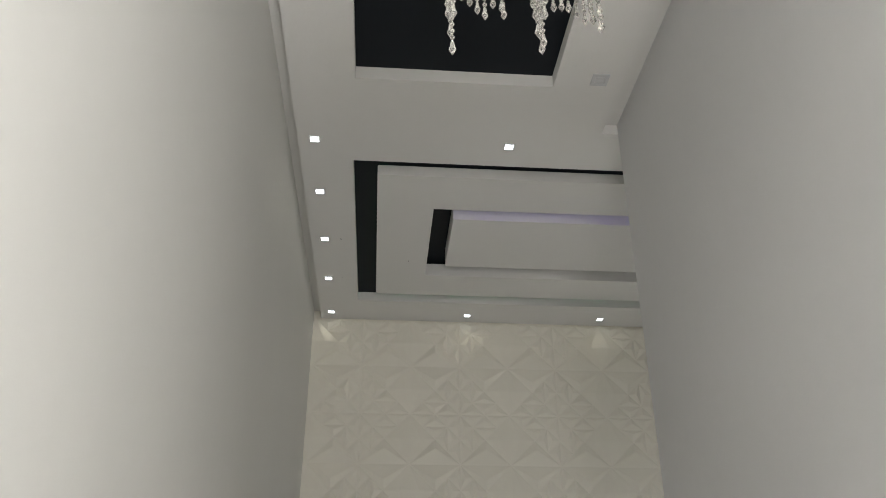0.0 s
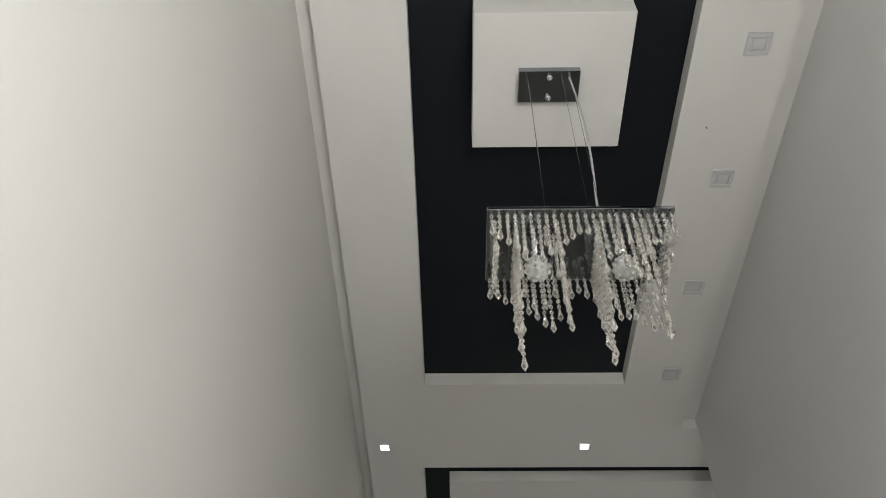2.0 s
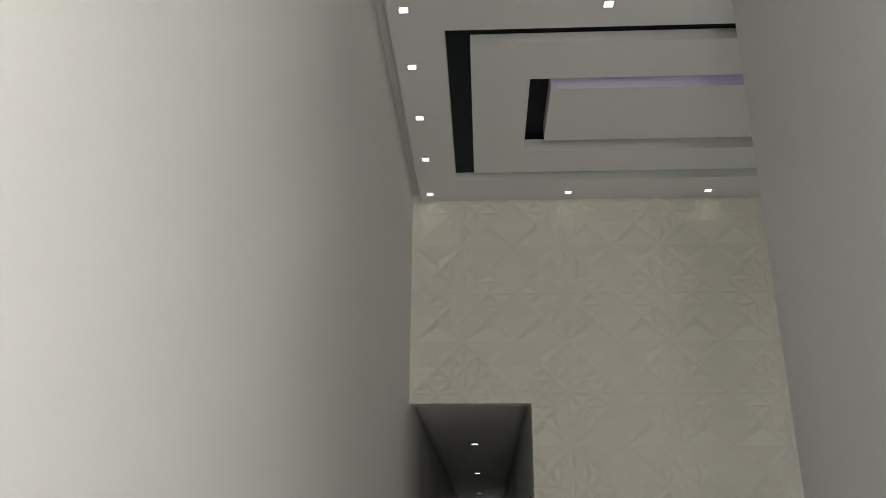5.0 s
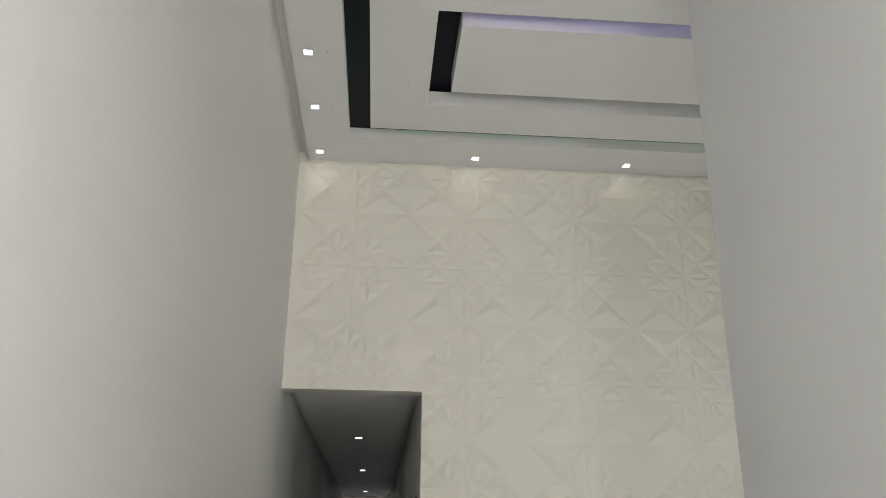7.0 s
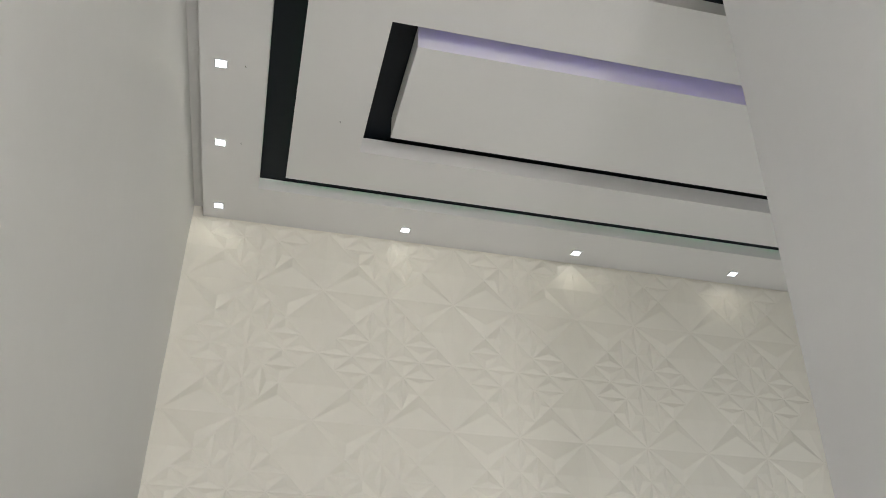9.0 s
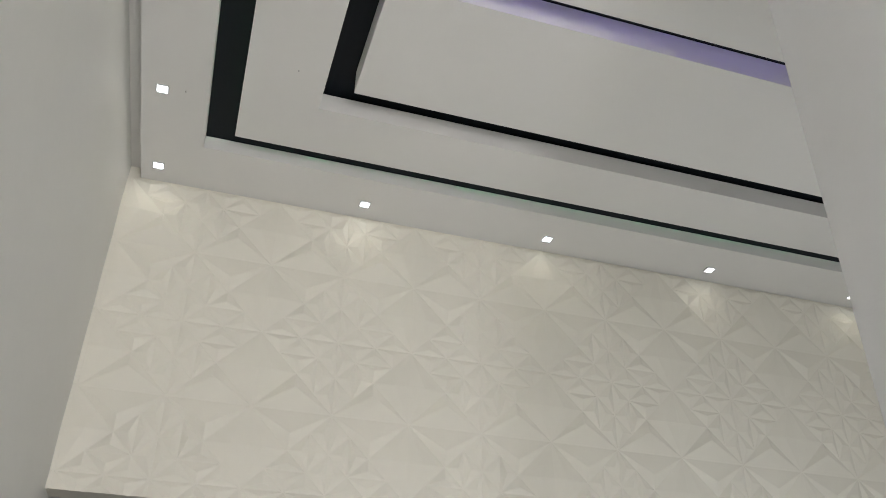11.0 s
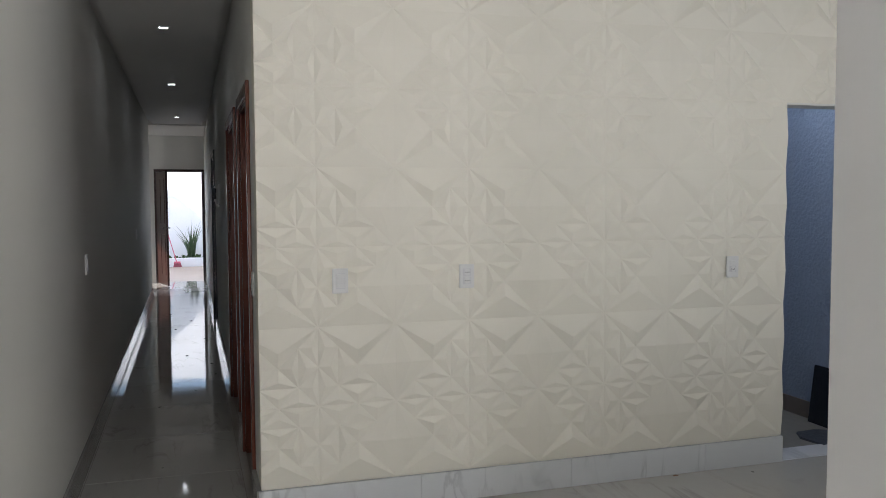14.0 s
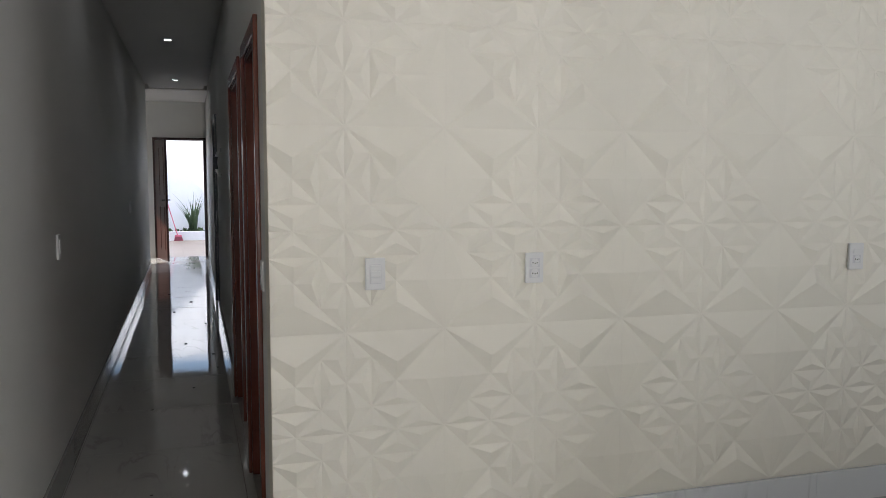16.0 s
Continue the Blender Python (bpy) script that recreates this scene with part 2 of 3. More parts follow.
def tube(bm, points, r, sides=8, r_end=None):
    """A tube along a line of points."""
    rings = []
    n = len(points)
    for i, p in enumerate(points):
        p = Vector(p)
        d = (Vector(points[min(i + 1, n - 1)]) - Vector(points[max(i - 1, 0)])).normalized()
        a = d.orthogonal().normalized() if abs(d.z) > 0.95 else d.cross(Vector((0, 0, 1))).normalized()
        b = d.cross(a)
        rr = r if r_end is None else r + (r_end - r) * i / (n - 1)
        rings.append([bm.verts.new(p + rr * (math.cos(t) * a + math.sin(t) * b)) for t in (2 * math.pi * k / sides for k in range(sides))])
    for q, w in zip(rings, rings[1:]):
        for k in range(sides):
            bm.faces.new((q[k], q[(k + 1) % sides], w[(k + 1) % sides], w[k]))
    bm.faces.new(rings[0])
    bm.faces.new(rings[-1])
    return bm


def lathe(bm, profile, sides=16, centre=(0, 0, 0)):
    """Turns (radius, height) pairs round the z axis."""
    c = Vector(centre)
    rings = []
    for r, h in profile:
        rings.append([bm.verts.new(c + Vector((r * math.cos(2 * math.pi * k / sides), r * math.sin(2 * math.pi * k / sides), h))) for k in range(sides)])
    for q, w in zip(rings, rings[1:]):
        for k in range(sides):
            bm.faces.new((q[k], q[(k + 1) % sides], w[(k + 1) % sides], w[k]))
    bm.faces.new(rings[0])
    bm.faces.new(rings[-1])
    return bm


def empty(name, x, y, z, label="", category="", group="", kind=""):
    ob = new(name)
    ob.location = (x, y, z)
    return tagged(ob, label, category, group, kind)


# ---- plan ----
CEIL = 4.445          # high ceiling
TOP = 4.522           # dark field above the trays
RIGHT = 4.66          # far side wall of the living room
NEAR_X, NEAR_Y = 1.815, -2.64   # free end of the partition
BACK = -7.7
HALL_W, HALL_Z, HALL_END, END_Y = 0.905, 2.79, 10.35, 12.62
HALL_C = 2.825        # hall ceiling, a little above the lintel
DOOR_X, DOOR_Z = 3.908, 2.10
U, TX, TZ = 0.3885, 1.963, 2.876


def wall(name, pieces, label, material=WALL):
    bm = bmesh.new()
    for q in pieces:
        box(bm, *q)
    return tagged(part(name, bm, material), label, "wall", kind="structure")


# ground and slabs
tagged(part("ground", boxed(-400, 400, -400, 400, -0.3, -0.12), EARTH), "bare earth ground round the house", "ground", kind="structure")
floor = tagged(part("floor", boxed(-1.6, 4.95, BACK - 0.1, END_Y + 0.1, -0.12, -0.004), GROUT), "polished marble-look porcelain floor with thin grey joints", "floor", kind="structure")

wall("wall_left", [(-0.15, 0, BACK - 0.15, HALL_END, -0.1, 4.9)], "smooth off-white painted side wall running into the hall")
wall("wall_partition", [(NEAR_X, NEAR_X + 0.15, BACK - 0.15, NEAR_Y, -0.1, 4.9)], "smooth pale grey painted partition with a free end", WALL_COOL)
wall("wall_right", [(RIGHT, RIGHT + 0.15, FRONT - 0.15, 0.0, -0.1, 4.9)], "off-white painted wall closing the living room")
wall("wall_back", [(0, 0.4, BACK - 0.15, BACK, -0.1, 4.9), (1.7, NEAR_X, BACK - 0.15, BACK, -0.1, 4.9), (0.4, 1.7, BACK - 0.15, BACK, 2.4, 4.9)], "off-white painted wall with the entrance opening")
# unseen wall, added with an opening for the living room lamp
wall("wall_front", [(NEAR_X + 0.15, 2.05, FRONT - 0.15, FRONT, -0.1, 4.9), (4.35, RIGHT, FRONT - 0.15, FRONT, -0.1, 4.9), (2.05, 4.35, FRONT - 0.15, FRONT, 2.55, 4.9), (2.05, 4.35, FRONT - 0.15, FRONT, -0.1, 0.95)], "unseen off-white wall with an assumed window opening for the living room lamp")
feature = wall("wall_feature", [(HALL_W, DOOR_X, 0.012, 0.15, -0.1, 4.9), (-0.0, HALL_W, 0.012, 0.15, HALL_Z + 0.012, 4.9), (DOOR_X, RIGHT + 0.15, 0.012, 0.15, DOOR_Z, 4.9)], "cream wall clad in faceted star-relief plaster panels")
feature.data.materials.clear()
feature.data.materials.append(CREAM)

# hall
wall("wall_hall_right", [
    (HALL_W, HALL_W + 0.14, 0.15, 0.40, -0.1, 3.1), (HALL_W, HALL_W + 0.14, 1.17, 1.63, -0.1, 3.1), (HALL_W, HALL_W + 0.14, 2.68, 6.15, -0.1, 3.1),
    (HALL_W, HALL_W + 0.14, 7.15, END_Y, -0.1, 3.3),
    (HALL_W, HALL_W + 0.14, 0.40, 1.17, 2.10, 3.1), (HALL_W, HALL_W + 0.14, 1.63, 2.68, 2.10, 3.1), (HALL_W, HALL_W + 0.14, 6.15, 7.15, 2.10, 3.1)], "off-white painted hall wall with three doorways")
wall("wall_hall_end", [(-1.6, -0.02, END_Y, END_Y + 0.15, -0.1, 3.3), (0.90, HALL_W + 0.14, END_Y, END_Y + 0.15, -0.1, 3.3), (-0.02, 0.90, END_Y, END_Y + 0.15, 2.15, 3.3)], "pale wall at the end of the hall round the yard door")
wall("wall_lobby_left", [(-1.6, -1.45, HALL_END - 0.15, 10.8, -0.1, 3.3), (-1.6, -1.45, 11.8, END_Y, -0.1, 3.3), (-1.6, -1.45, 10.8, 11.8, -0.1, 1.0), (-1.6, -1.45, 10.8, 11.8, 2.2, 3.3), (-1.45, -0.15, HALL_END - 0.15, HALL_END, -0.1, 3.3)], "pale wall of the lobby beside the yard door")
tagged(part("ceiling_hall", box(boxed(0.06, HALL_W - 0.06, 0.15, HALL_END, HALL_C, HALL_C + 0.05), 0, HALL_W, 0.15, HALL_END, HALL_C + 0.05, HALL_C + 0.1), WHITE), "flat white plaster hall ceiling", "ceiling", kind="structure")
tagged(part("ceiling_lobby", boxed(-1.5, HALL_W + 0.1, HALL_END, END_Y + 0.1, 2.81, 3.05), WHITE), "flat white plaster lobby ceiling", "ceiling", kind="structure")
bm = bmesh.new()
box(bm, 0.0, HALL_W, HALL_END - 0.03, HALL_END + 0.0, HALL_C - 0.02, HALL_C - 0.004, 0.006)
tagged(part("trim_hall_cornice", bm, WHITE), "narrow white plaster lip at the end of the hall ceiling", "cornice", kind="structure")

# high ceiling: frame pieces round the trays, floating slabs, dark field above
bm = bmesh.new()
REC = (0.386, 1.382, -6.39, -3.01)
TRAY = (0.362, 4.29, -2.286, -0.36)
S1 = (0.503, 4.15, -2.148, -0.50)
H1 = (0.86, 3.80, -1.778, -0.834)
S2 = (0.995, 3.66, -1.658, -0.992)
LIP = (0.80, 3.86, -1.83, -0.77)
GAP_L, GAP_R = 0.06, 1.724


def ring(outer, inner, z0, z1, slot=0):
    ox0, ox1, oy0, oy1 = outer
    ix0, ix1, iy0, iy1 = inner
    for q in ((ox0, ix0, oy0, oy1), (ix1, ox1, oy0, oy1), (ix0, ix1, oy0, iy0), (ix0, ix1, iy1, oy1)):
        box(bm, *q, z0, z1, slot=slot)


ring((GAP_L, GAP_R, BACK, NEAR_Y), REC, CEIL, TOP - 0.004)
ring((GAP_L, RIGHT, NEAR_Y, 0.012), TRAY, CEIL, TOP - 0.004)
box(bm, NEAR_X + 0.15, RIGHT, FRONT, NEAR_Y, CEIL, TOP - 0.004)
ring(S1, LIP, CEIL, TOP - 0.009)
ring(LIP, H1, CEIL, TOP + 0.019)
box(bm, *S2, CEIL, TOP + 0.055)
box(bm, 0.611, 1.155, -5.012, -4.476, 4.384, TOP - 0.004, 0.004)
ring((-0.0, RIGHT, BACK, 0.012), LIP, TOP, TOP + 0.1, 1)
box(bm, *LIP, TOP + 0.060, TOP + 0.1, slot=1)
box(bm, 0.0, GAP_L, BACK, 0.012, TOP - 0.016, TOP - 0.002)
box(bm, GAP_R, NEAR_X, BACK, NEAR_Y, TOP - 0.016, TOP - 0.002)
tagged(part("ceiling", bm, (WHITE, DARK)), "white plaster tray ceiling with floating slabs and black recesses", "ceiling", kind="structure")

# ---- ceiling lights ----


def square_light(name, x, y, z, lit, label, group, size=0.062):
    th = empty(name, x, y, z, label, "ceiling light", group)
    bm = bmesh.new()
    s, w = size / 2, 0.007 if lit else 0.018
    for a in ((-s - w, s + w, -s - w, -s), (-s - w, s + w, s, s + w), (-s - w, -s, -s, s), (s, s + w, -s, s)):
        box(bm, *a, -0.006 if lit else -0.0075, 0.0, 0.0015, seg=1)
    part("frame", bm, PLASTIC if lit else GREY_PLASTIC, th)
    part("diffuser", boxed(-s, s, -s, s, -0.003, -0.0005), LED if lit else GREY_PLASTIC, th, "glowing white diffuser" if lit else "unlit white diffuser")
    if not lit:
        part("inner_rim", boxed(-0.021, 0.021, -0.021, 0.021, -0.0048, -0.0031), PLASTIC_LINE, th)
        part("lens", boxed(-0.019, 0.019, -0.019, 0.019, -0.0064, -0.0049), GREY_PLASTIC, th)
    return th


led = square_light("square_downlight", 0.155, -2.48, CEIL, True, "small square recessed LED downlight, lit, in the white ceiling", "lit ceiling downlights", 0.046)
spots = [(0.155, -1.94), (0.155, -1.341), (0.154, -0.742), (0.148, -0.132), (1.235, -2.484), (1.243, -0.13), (2.338, -0.126), (3.43, -0.124), (4.50, -0.124)]
for x, y in spots:
    copy_thing(led, pose(x, y, CEIL))
for x, y in [(0.155, -2.48)] + spots:
    lamp("downlight_glow", "SPOT", look((x, y, CEIL - 0.012), (x, y - 0.0001, 0)), 0.19, (1.0, 0.93, 0.66), cone=150, soft=0.03)
hall_led = square_light("hall_downlight", 0.453, 2.46, HALL_C, True, "small square LED downlight, lit, in the hall ceiling", "lit hall downlights", 0.062)
for y in (5.5, 9.1):
    copy_thing(hall_led, pose(0.453, y, HALL_C))
for y in (2.46, 5.5, 9.1):
    lamp("hall_glow", "SPOT", look((0.453, y, HALL_C - 0.012), (0.453, y - 0.0001, 0)), 0.42, (0.95, 0.97, 1.0), cone=165, soft=0.03)
off = square_light("square_panel_light", 1.598, -4.279, CEIL, False, "square white recessed panel light, switched off", "unlit square lights beside the recess", 0.05)
for y in (-4.86, -3.683, -3.087):
    copy_thing(off, pose(1.602, y, CEIL))
wire = empty("wire_stub", 0.262, -1.35, CEIL, "tiny dark wire end sticking out of the ceiling", "wire", "wire ends in the ceiling")
part("tip", tube(bmesh.new(), [(0, 0, 0), (0.001, 0.002, -0.004), (0.004, 0.002, -0.007)], 0.0016, 6), HOLE, wire)
for x, y in ((0.258, -0.76), (0.73, -1.06), (1.49, -4.52)):
    copy_thing(wire, pose(x, y, CEIL, 0, 0, 40))
for x0, x1, y0, y1, z, tape in ((0.53, 0.54, -2.1, -0.54, TOP - 0.009, LED_STRIP), (0.54, 4.1, -0.55, -0.54, TOP - 0.009, LED_STRIP),
                                (0.99, 3.66, -1.776, -1.766, TOP + 0.0185, LED_VIOLET)):
    strip = empty("led_strip", x0, y0, z, "dim coloured LED strip hidden in a channel of the ceiling", "light strip", "strips in the ceiling channels")
    part("tape", boxed(0, x1 - x0, 0, y1 - y0, 0, 0.005), tape, strip)

# ---- chandelier ----
PX0, PX1, PY0, PY1, PZ = 0.630, 1.124, -4.877, -4.619, 3.516
ch = empty("crystal_chandelier", 0.876, -4.748, 4.384, "rectangular chrome chandelier with rows of hanging crystal strands, unlit", "chandelier")
ox, oy, oz = ch.location


def local(x, y, z):
    return (x - ox, y - oy, z - oz)


part("canopy", boxed(-0.107, 0.107, -0.062, 0.062, -0.028, 0.0, 0.003), DARK_MIRROR, ch, "mirror-grey steel canopy plate")
for dy in (-0.04, 0.04):
    part("canopy_nut", lathe(bmesh.new(), [(0.010, 0.0), (0.010, -0.006), (0.006, -0.008), (0.006, -0.018), (0.003, -0.021)], 12, (0, dy, -0.028)), CHROME, ch)
plate_z = PZ - oz
part("plate", boxed(PX0 - ox, PX1 - ox, PY0 - oy, PY1 - oy, plate_z, plate_z + 0.012, 0.002), DARK_MIRROR, ch, "polished chrome base plate")
for dx in (-0.075, -0.062, 0.062, 0.075):
    s = -1 if abs(dx) > 0.07 else 1
    part("suspension_wire", tube(bmesh.new(), [(dx, 0.035 * s, -0.028), (dx * 1.02, 0.035 * s, plate_z + 0.012)], 0.0011, 5), STEEL, ch)
pts = [(0.068 + 0.028 * math.sin(math.pi * i / 12) * (1 - i / 20), -0.036 + 0.02 * i / 12, -0.026 + (plate_z + 0.04) * i / 12) for i in range(13)]
part("power_cord", tube(bmesh.new(), pts, 0.0036, 8), CORD, ch, "clear grey power cord")
PITCH = 0.0205


def strand_mesh(n):
    """n cut beads joined by wire links, ended by a pointed drop."""
    z = -0.003
    prof = [(0.0012, 0.0)]
    for i in range(n):
        prof += [(0.0010, z), (0.0024, z - 0.003), (0.0010, z - 0.006), (0.0046, z - 0.0072), (0.0061, z - 0.0118), (0.0046, z - 0.0164), (0.0010, z - 0.0178)]
        z -= PITCH
    prof += [(0.0012, z), (0.0040, z - 0.004), (0.0056, z - 0.016), (0.0090, z - 0.030), (0.0006, z - 0.046)]
    return mesh_of("crystal_strand", lathe(bmesh.new(), prof, 6), CRYSTAL)


def between(table, u):
    """Straight lines from point to point of a short table."""
    for (a, p), (b, q) in zip(table, table[1:]):
        if u <= b:
            return p + (q - p) * (u - a) / (b - a)
    return table[-1][1]


strands = {}
rng = random.Random(4)
FRONT_ROW = [(0, 0.10), (0.05, 0.112), (0.17, 0.173), (0.25, 0.20), (0.32, 0.165), (0.47, 0.094), (0.52, 0.094), (0.63, 0.16), (0.75, 0.255), (0.87, 0.134), (1, 0.12)]
BACK_ROW = [(0, 0.085), (0.08, 0.105), (0.20, 0.14), (0.25, 0.179), (0.37, 0.21), (0.45, 0.093), (0.52, 0.07), (0.63, 0.111), (0.75, 0.169), (0.88, 0.19), (1, 0.24)]
SHEETS = [(0.02, 0.02, ((0, 0.13), (1, 0.09)), 12), (0.135, 0.13, ((0, 0.15), (0.5, 0.435), (1, 0.13)), 9), (0.36, 0.445, ((0, 0.14), (1, 0.255)), 11),
          (0.595, 0.61, ((0, 0.15), (0.5, 0.445), (1, 0.11)), 10), (0.84, 1.0, ((0, 0.14), (0.5, 0.20), (1, 0.255)), 13), (0.80, 0.95, ((0, 0.15), (1, 0.225)), 9), (0.99, 0.99, ((0, 0.09), (1, 0.13)), 11)]
NU = 24
hung = [(i / (NU - 1), 0.0, between(FRONT_ROW, i / (NU - 1))) for i in range(NU)] + [(i / (NU - 1), 1.0, between(BACK_ROW, i / (NU - 1))) for i in range(NU)]
for u0, u1, table, rows in SHEETS:
    hung += [(u0 + (u1 - u0) * v, v, between(table, v)) for v in (j / (rows - 1) for j in range(1, rows - 1))]
for cu in (0.27, 0.74):
    for k in range(10):
        a = 2 * math.pi * k / 10
        hung.append((cu + 0.105 * math.cos(a), 0.5 + 0.34 * math.sin(a), 0.13 + 0.05 * math.sin(a) + rng.uniform(-0.01, 0.02)))
for u, v, length in hung:
    n = max(1, round((length - 0.049) / PITCH))
    if n not in strands:
        strands[n] = strand_mesh(n)
    x = PX0 + 0.012 + u * (PX1 - PX0 - 0.024)
    y = PY0 + 0.012 + v * (PY1 - PY0 - 0.024)
    part("crystal_strand", strands[n], None, ch, m=pose(*local(x, y, PZ), rng.uniform(-0.7, 0.7), rng.uniform(-0.7, 0.7), rng.uniform(0, 60)))
for u in (0.27, 0.74):
    x = PX0 + u * (PX1 - PX0)
    base = local(x, -4.748, PZ)
    lampholder = part("lampholder", lathe(bmesh.new(), [(0.014, 0), (0.014, -0.03), (0.011, -0.034), (0.011, -0.062)], 14, base), CHROME, ch)
    bm = bmesh.new()
    bmesh.ops.create_icosphere(bm, subdivisions=3, radius=0.032)
    knobs = [v.co.copy() for v in bmesh.ops.create_icosphere(bm, subdivisions=2, radius=0.032)["verts"]]
    for c in knobs:
        bmesh.ops.create_icosphere(bm, subdivisions=1, radius=0.0066, matrix=Matrix.Translation(c))
    bmesh.ops.translate(bm, vec=Vector(base) + Vector((0, 0, -0.09)), verts=bm.verts)
    part("globe", bm, GLOBE, ch, "knobbly pressed-glass globe")

# ---- feature wall fittings ----


def wall_plate(name, kind, label, m):
    th = empty(name, 0, 0, 0, label, "switch" if kind == "switch" else "socket", "wall plates")
    th.matrix_basis = m
    part("plate", boxed(-0.039, 0.039, -0.011, 0.004, -0.061, 0.061, 0.005), PLASTIC, th)
    if kind == "switch":
        for dz in (-0.0235, 0, 0.0235):
            part("rocker", boxed(-0.0205, 0.0205, -0.0155, -0.010, dz - 0.0112, dz + 0.0112, 0.002), PLASTIC, th)
        part("gap", boxed(-0.0225, 0.0225, -0.0118, -0.0102, -0.037, 0.037), PLASTIC_LINE, th)
    else:
        for dz in ((-0.021, 0.021) if kind == "double" else (-0.012,)):
            bm = bmesh.new()
            lathe(bm, [(0.0185, 0), (0.0185, 0.004), (0.016, 0.0045)], 6)
            bmesh.ops.transform(bm, matrix=pose(0, -0.010, dz, 90), verts=bm.verts)
            s = part("socket_face", bm, PLASTIC, th)
            for dx, ddz in ((-0.0095, 0), (0, -0.0025), (0.0095, 0)):
                part("pin_hole", tube(bmesh.new(), [(dx, -0.0122, dz + ddz), (dx, -0.0150, dz + ddz)], 0.0028, 8), HOLE, s)
            part("rim", boxed(-0.0225, 0.0225, -0.0116, -0.0105, dz - 0.018, dz + 0.018, 0.0004, seg=1), PLASTIC_LINE, th)
        if kind == "single":
            part("rocker", boxed(-0.0205, 0.0205, -0.0155, -0.010, 0.014, 0.036, 0.002), PLASTIC, th)
    return th


wall_plate("light_switch", "switch", "white three-rocker switch plate on the relief wall", pose(1.296, -0.014, 1.158))
wall_plate("double_socket", "double", "white double socket plate on the relief wall", pose(1.946, -0.014, 1.161))
wall_plate("single_socket", "single", "white socket plate with one switch on the relief wall", pose(3.538, -0.014, 1.163))
wall_plate("wall_socket", "double", "white socket plate on the smooth side wall", pose(0.004, -1.367, 1.167, 0, 0, 90))
wall_plate("hall_switch", "switch", "white switch plate on the hall wall", pose(0.0, 1.374, 1.172, 0, 0, 90))
wall_plate("hall_switch", "switch", "white switch plate on the hall wall", pose(0.0, 6.33, 1.171, 0, 0, 90))
wall_plate("lobby_switch", "switch", "white switch plate on the wall beside the yard door", pose(HALL_W, 10.35, 1.07, 0, 0, -90))
wall_plate("hall_socket", "double", "white socket plate low on the hall wall beside a doorway", pose(HALL_W + 0.003, 0.27, 1.13, 0, 0, -90))

# ---- hall doors ----


def hall_door(name, y0, y1, label, leaf_mat, casing):
    th = empty(name, HALL_W, (y0 + y1) / 2, 0, label, "door", "hall doors")
    h = (y1 - y0) / 2
    w = 0.062
    for s in (-1, 1):
        part("casing", boxed(-0.018, 0.0, min(s * (h - 0.004), s * (h + w)), max(s * (h - 0.004), s * (h + w)), 0.0, 2.10 + w, 0.005), casing, th)
        part("jamb", boxed(0.0, 0.135, min(s * (h - 0.03), s * h), max(s * (h - 0.03), s * h), 0.0, 2.10, 0.003), casing, th)
    part("casing", boxed(-0.0175, -0.0005, -h + 0.004, h - 0.004, 2.096, 2.10 + w, 0.005), casing, th)
    part("jamb", boxed(0.0, 0.135, -h + 0.03, h - 0.03, 2.07, 2.10, 0.003), casing, th)
    part("leaf", boxed(0.055, 0.092, -h + 0.032, h - 0.032, 0.006, 2.066, 0.003), leaf_mat, th)
    return th


hall_door("door_1", 0.40, 1.17, "closed red-brown wooden door in the hall", WOOD, WOOD)
hall_door("door_2", 1.63, 2.68, "closed red-brown wooden door in the hall", WOOD, WOOD)
hall_door("door_3", 6.15, 7.15, "closed dark slate door in the hall", SLATE, SLATE)
sconce = empty("wall_sconce", HALL_W, 4.7, 1.627, "arched wall fitting, white towards both ends and dark in the middle", "wall light")
arc = [(-0.052 * math.cos(a), 0.0, 0.122 * math.sin(a) / math.sin(1.4)) for a in (-1.4 + 2.8 * k / 18 for k in range(19))]
# the arc is white towards its ends and dark in the middle
for name, a, b, r, material in (("lower_arm", 0, 7, 0.011, PLASTIC), ("arc_middle", 6, 13, 0.015, SLATE), ("upper_arm", 12, 19, 0.011, PLASTIC)):
    part(name, tube(bmesh.new(), arc[a:b], r, 10), material, sconce)
for z in (-0.118, 0.118):
    part("wall_mount", tube(bmesh.new(), [(0.0, 0, z), (-0.014, 0, z)], 0.016, 12), CHROME, sconce)

# yard door, open inwards
yd = empty("yard_door", 0.44, END_Y, 0, "dark red wooden door standing open to a bright yard", "door")
part("frame_post", boxed(-0.46, -0.41, -0.012, 0.15, 0, 2.12, 0.004), WOOD_DARK, yd)
part("frame_post", boxed(0.41, 0.46, -0.012, 0.15, 0, 2.12, 0.004), WOOD_DARK, yd)
part("frame_head", boxed(-0.46, 0.46, -0.012, 0.15, 2.121, 2.17, 0.004), WOOD_DARK, yd)
leaf = part("leaf", boxed(0, 0.80, -0.018, 0.018, 0.008, 2.11, 0.003), WOOD_DARK, yd, m=pose(-0.41, -0.02, 0, 0, 0, -76))
for x0, x1, z0, z1 in ((0.10, 0.38, 0.2, 0.95), (0.42, 0.70, 0.2, 0.95), (0.10, 0.38, 1.15, 1.98), (0.42, 0.70, 1.15, 1.98)):
    part("panel", boxed(x0, x1, -0.026, 0.026, z0, z1, 0.008), WOOD_DARK, leaf)
bm = bmesh.new()
tube(bm, [(0.74, 0.018, 1.07), (0.74, 0.06, 1.07), (0.73, 0.065, 1.07), (0.60, 0.065, 1.07)], 0.010, 8)
